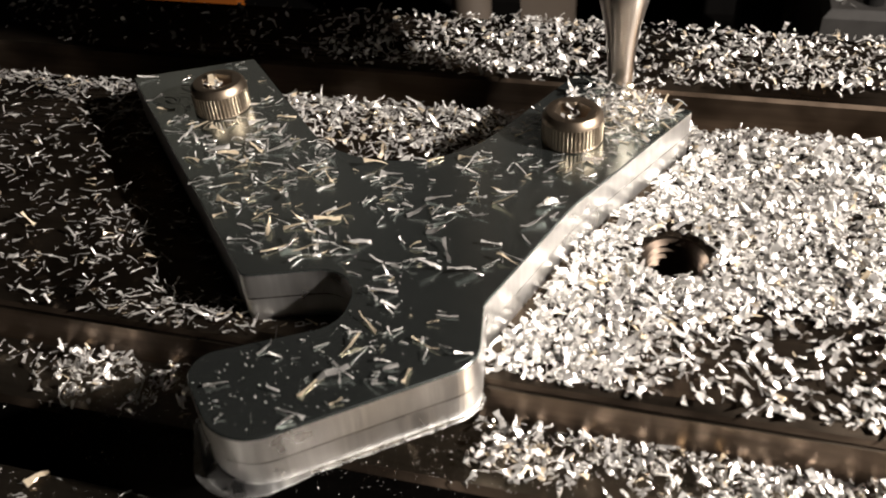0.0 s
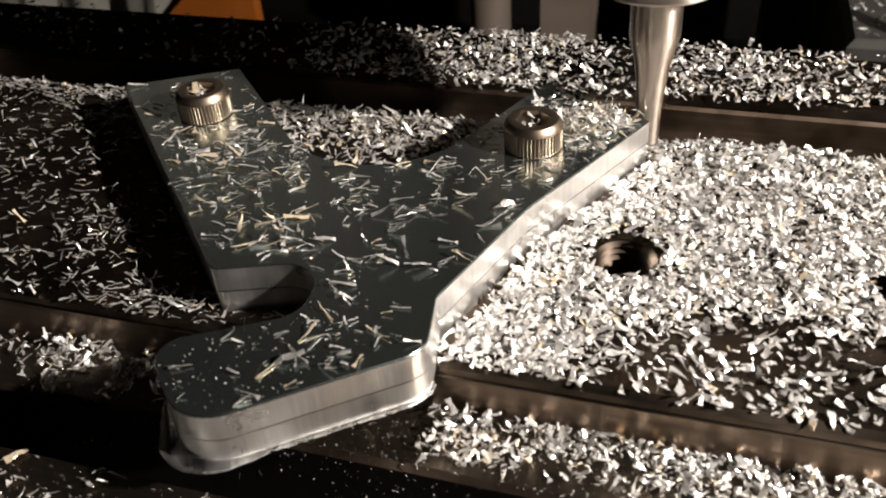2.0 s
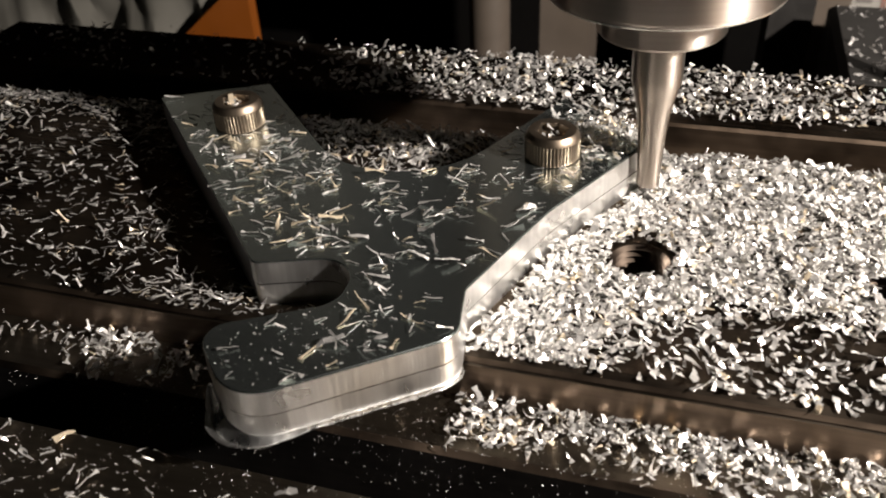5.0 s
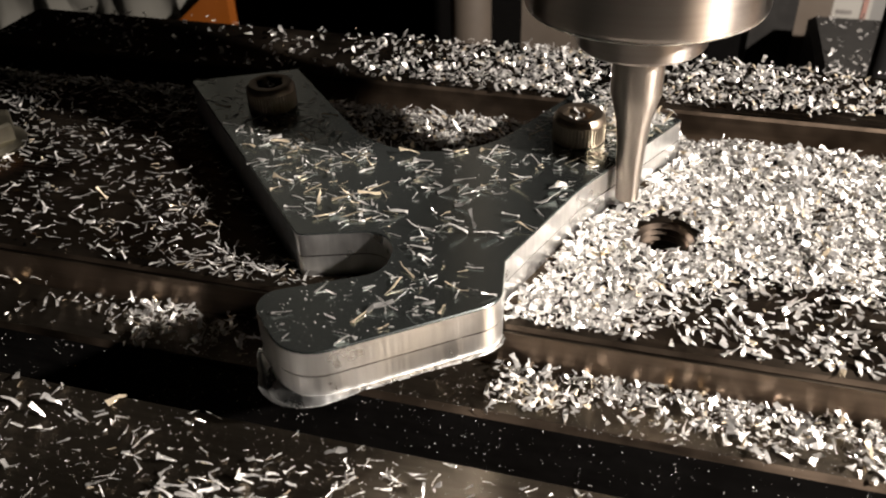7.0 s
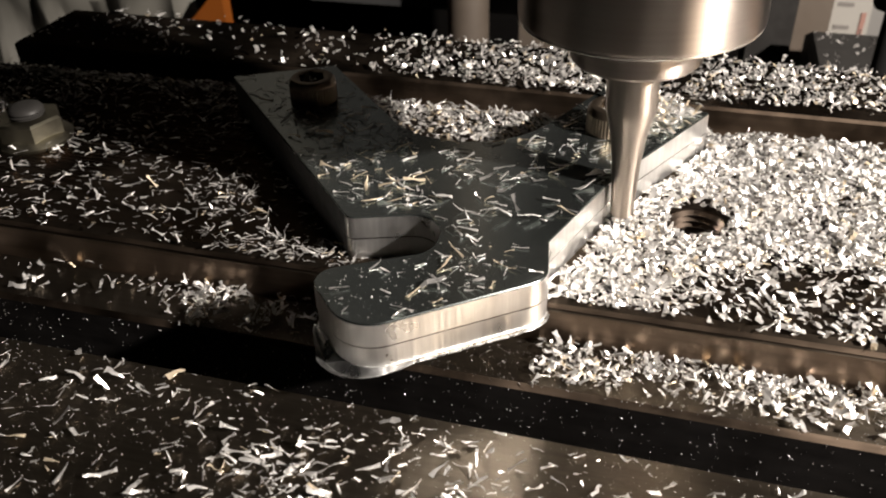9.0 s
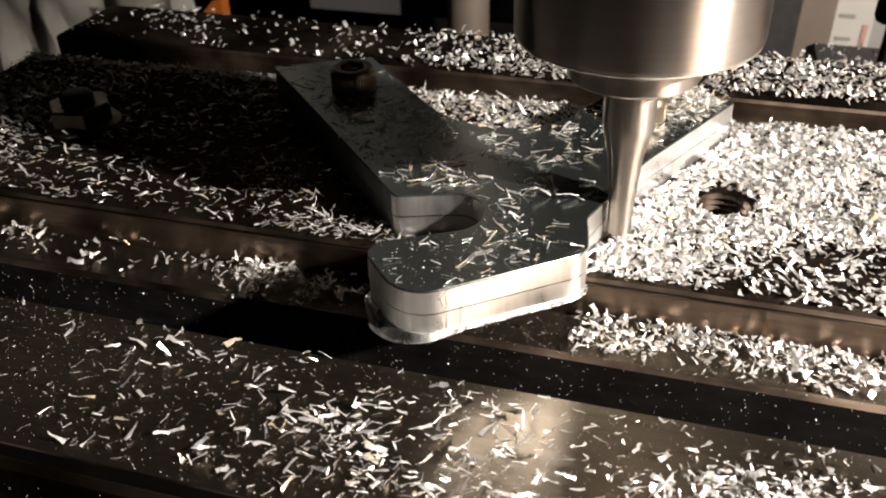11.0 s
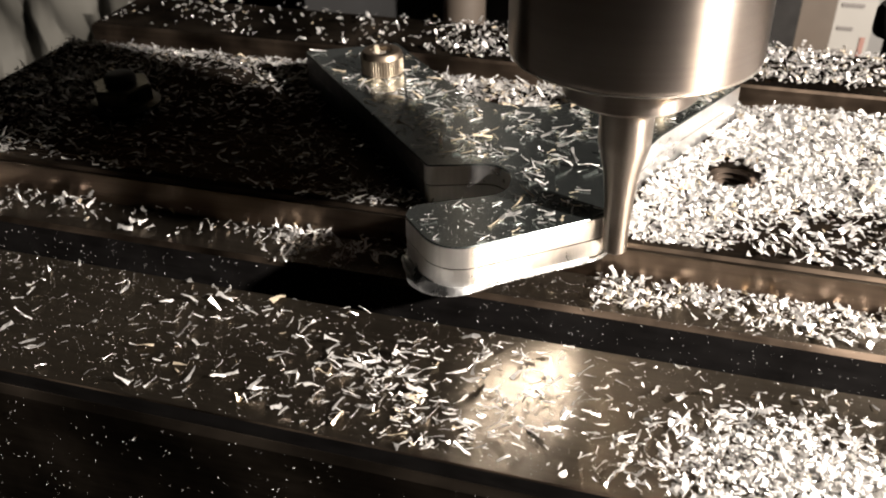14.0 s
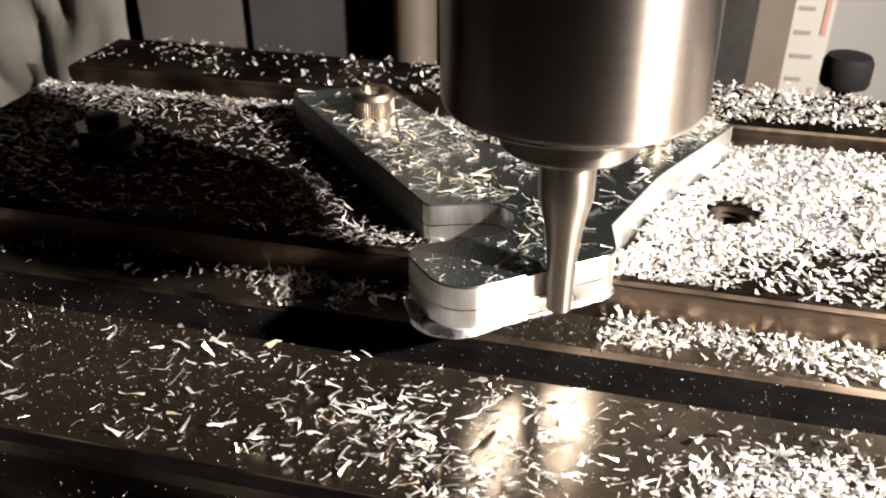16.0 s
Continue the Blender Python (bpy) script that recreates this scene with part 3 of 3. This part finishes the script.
    x, y = 1.5 + 4.2 * rng.normal(0, 1, n), 110.5 + 3.6 * rng.normal(0, 1, n)
    ok = inside(x, y, offset_outline(PLATE, 0.8)) & (np.hypot(x - SCREWS[1][0], y - SCREWS[1][1]) > 4.4)
    x, y = x[ok], y[ok]
    chips(name, "small heap of chips on the arm of the workpiece", np.stack([x, y, THICK + rng.uniform(0, 0.9, len(x))], 1), rng.lognormal(0.25, 0.45, len(x)), M_CHIP, 41, 18, (2.0, 6), 0.9, 0.04, warm=0.1, flare=0.3)

    # chips caught in the screw sockets
    pts = []
    for sx, sy in SCREWS:
        for _ in range(14):
            a, r = rng.uniform(0, math.tau), 1.6 * math.sqrt(rng.random())
            pts.append((sx + r * math.cos(a), sy + r * math.sin(a), THICK + 1.9 + 1.5 * rng.random()))
    chips(name, "chips packed in the screw sockets", np.array(pts), rng.lognormal(0.2, 0.3, len(pts)), M_CHIP, 28, 20, (1.5, 3.5), 1.2, warm=0.3)

    # fine dust
    rest = []
    for seed, cnt, x0, x1, y0, y1, z in ((31, 3600, -125, 60, 24.5, 48, -6.7), (32, 1500, -60, 60, 56.5, 65, -6.7), (33, 260, -35, -18, 46, 66, THICK), (34, 350, -70, 10, 60, 120, THICK)):
        r2 = np.random.default_rng(seed)
        px, py = r2.uniform(x0, x1, cnt), r2.uniform(y0, y1, cnt)
        if z > 0:
            ok = inside(px, py, offset_outline(PLATE, 0.5))
            px, py = px[ok], py[ok]
        rest.append(np.stack([px, py, np.full(len(px), z)], 1))
    # specks clinging to the front skirt and the slot face
    rest.append(np.stack([rng.uniform(-125, 60, 1300), np.full(1300, 22.4), rng.uniform(-45, -9, 1300)], 1))
    rest.append(np.stack([rng.uniform(-125, 60, 700), np.full(700, 56.25), rng.uniform(-16, -7.4, 700)], 1))
    rest = np.concatenate(rest)
    chips("aluminium_dust", "fine glittering aluminium dust on table and workpiece", rest, rng.gamma(1.6, 0.06, len(rest)).clip(0.04, 0.5) * np.where(rest[:, 2] > 0, 0.8, 1.0), M_DUST, 29, 20, (1.0, 2.0), 0.5, 0.04)


# ---- the machine behind ----
def plain(name, label, category, bm, mat, kind=""):
    return tagged(part(name, bm, mat), label, category, kind=kind)


def backdrop():
    plain("wall_back", "dark machine housing behind the table", "wall", box(-700, 500, 400, 410, -300, 500), M_NEAR_BLACK, "structure")
    plain("ground", "dark machine bed under the table", "machine bed", box(-700, 600, -500, 420, -140, -120), M_NEAR_BLACK, "structure")
    plain("wall_right", "pale grey painted wall beyond the column", "wall", box(66, 420, 352, 360, -119.5, 400), M_WALL, "structure")
    plain("machine_column", "dark brown painted machine column", "column", box(27, 41.5, 292, 330, -119.5, 400, 2), M_DARK)
    plain("machine_column", "brown-grey painted column with rounded edge", "column", box(41.7, 53, 296, 340, -119.5, 400, 3), M_COLUMN)
    plain("column_post", "brown painted post behind the table", "post", box(-54, -35, 290, 312, -119.5, 60, 3), M_COLUMN)
    pipe = turned([(8, -119.5), (8, 300)], 48)
    bmesh.ops.translate(pipe, verts=pipe.verts, vec=(-0.076, 0.300, 0))
    plain("round_column", "dark brown round guide column", "column", pipe, M_COLUMN)
    plain("cover_panel", "dark grey sheet metal cover", "panel", box(-150, -56, 318, 324, -52, 300, 1), M_SLATE)
    plain("cover_panel", "grey painted sheet metal panel", "panel", box(-203, -151, 322, 328, -46, 300, 1), M_PANEL)
    outline = ((-232, -119), (-182, -119), (-182, -45), (-186, -46), (-196, -56), (-219, -75), (-232, -86))
    wedge = rings([[Vector((x, y, z)) / 1000 for x, z in outline] for y in (300, 306)])
    plain("plastic_guard", "orange plastic guard with slanted edge behind the table", "guard", wedge, M_ORANGE)
    # crumpled pale sheet hanging behind the table end
    bm = bmesh.new()
    cols, rws = 60, 40
    grid = [[bm.verts.new((-0.42 + 0.215 * i / cols, 0.315 + 0.016 * noise.noise(Vector((i * 0.13, j * 0.10, 1))) + 0.008 * noise.noise(Vector((i * 0.3, j * 0.23, 4))), -0.1 + 0.32 * j / rws)) for i in range(cols + 1)] for j in range(rws + 1)]
    back = [[bm.verts.new(v.co + Vector((0, 0.0015, 0))) for v in row] for row in grid]
    for j in range(rws):
        for i in range(cols):
            bm.faces.new((grid[j][i], grid[j][i + 1], grid[j + 1][i + 1], grid[j + 1][i]))
            bm.faces.new((back[j][i], back[j + 1][i], back[j + 1][i + 1], back[j][i + 1]))
    plain("plastic_sheet", "pale crumpled sheet hanging behind the table", "sheet", bm, M_CLOTH)
    # scale on the column
    scale = thing("column_scale", "white paper scale with red print on the column", "scale")
    part("strip", box(53.4, 66, 300, 302, -60, 160, 0.2), M_PAPER, scale)
    for k in range(24):
        part("mark", box(55, 60.0 if k % 4 else 62, 299.6, 300.02, -58 + 8 * k, -56.8 + 8 * k, 0.05), M_PRINT, scale)
    for k in range(6):
        part("red_mark", box(63, 64.6, 299.6, 300.02, -50 + 32 * k, -36 + 32 * k, 0.05), M_RED, scale)
    rear = plain("machine_ledge", "dark brown ledge of the machine with chips", "ledge", box(44, 160, 215, 280, -119.5, -36, 2), M_DARK)
    knob = thing("clamp_knob", "black knurled knob on the machine ledge", "knob")
    part("grip", turned([(5.6, 0), (6.0, 1), (6.0, 6), (5.2, 7.5), (3, 7.8)], 40), M_KNOB, knob)
    part("stem", turned([(2.6, -27.4), (2.6, 0.2)], 24), M_KNOB, knob)
    knob.location = (0.0570, 0.222, -0.0085)


def rear_chips():
    rng = np.random.default_rng(77)
    n = 260
    pts = np.stack([rng.uniform(46, 110, n), rng.uniform(217, 278, n), np.full(n, -36.0)], 1)
    ob = chips("aluminium_chips", "aluminium chips thrown on the machine ledge", pts, rng.lognormal(0.5, 0.4, n), M_CHIP, 78, 25, (1.5, 3.5), 1.2)
    CARRIED.remove(ob)


milling_table()
fixture_plate()
rear_bar()
workpiece()
first = socket_screw()
first.location = (SCREWS[0][0] / 1000, SCREWS[0][1] / 1000, THICK / 1000 + 0.00005)
second = copy_thing(first, pose(SCREWS[1][0] / 1000, SCREWS[1][1] / 1000, THICK / 1000 + 0.00005, 0, 0, 20))
nut = flange_nut()
nut.location = (-0.1035, 0.0895, 0.00005)
CARRIED.extend([first, second, nut])
spindle()
swarf()
backdrop()
rear_chips()


def motions():
    """The table carries all that lies on it along under the standing spindle."""
    for ob in CARRIED:
        home = ob.matrix_basis.copy()
        walk(ob, [(t, Matrix.Translation(table_shift(t)) @ home) for t in STEPS])


motions()
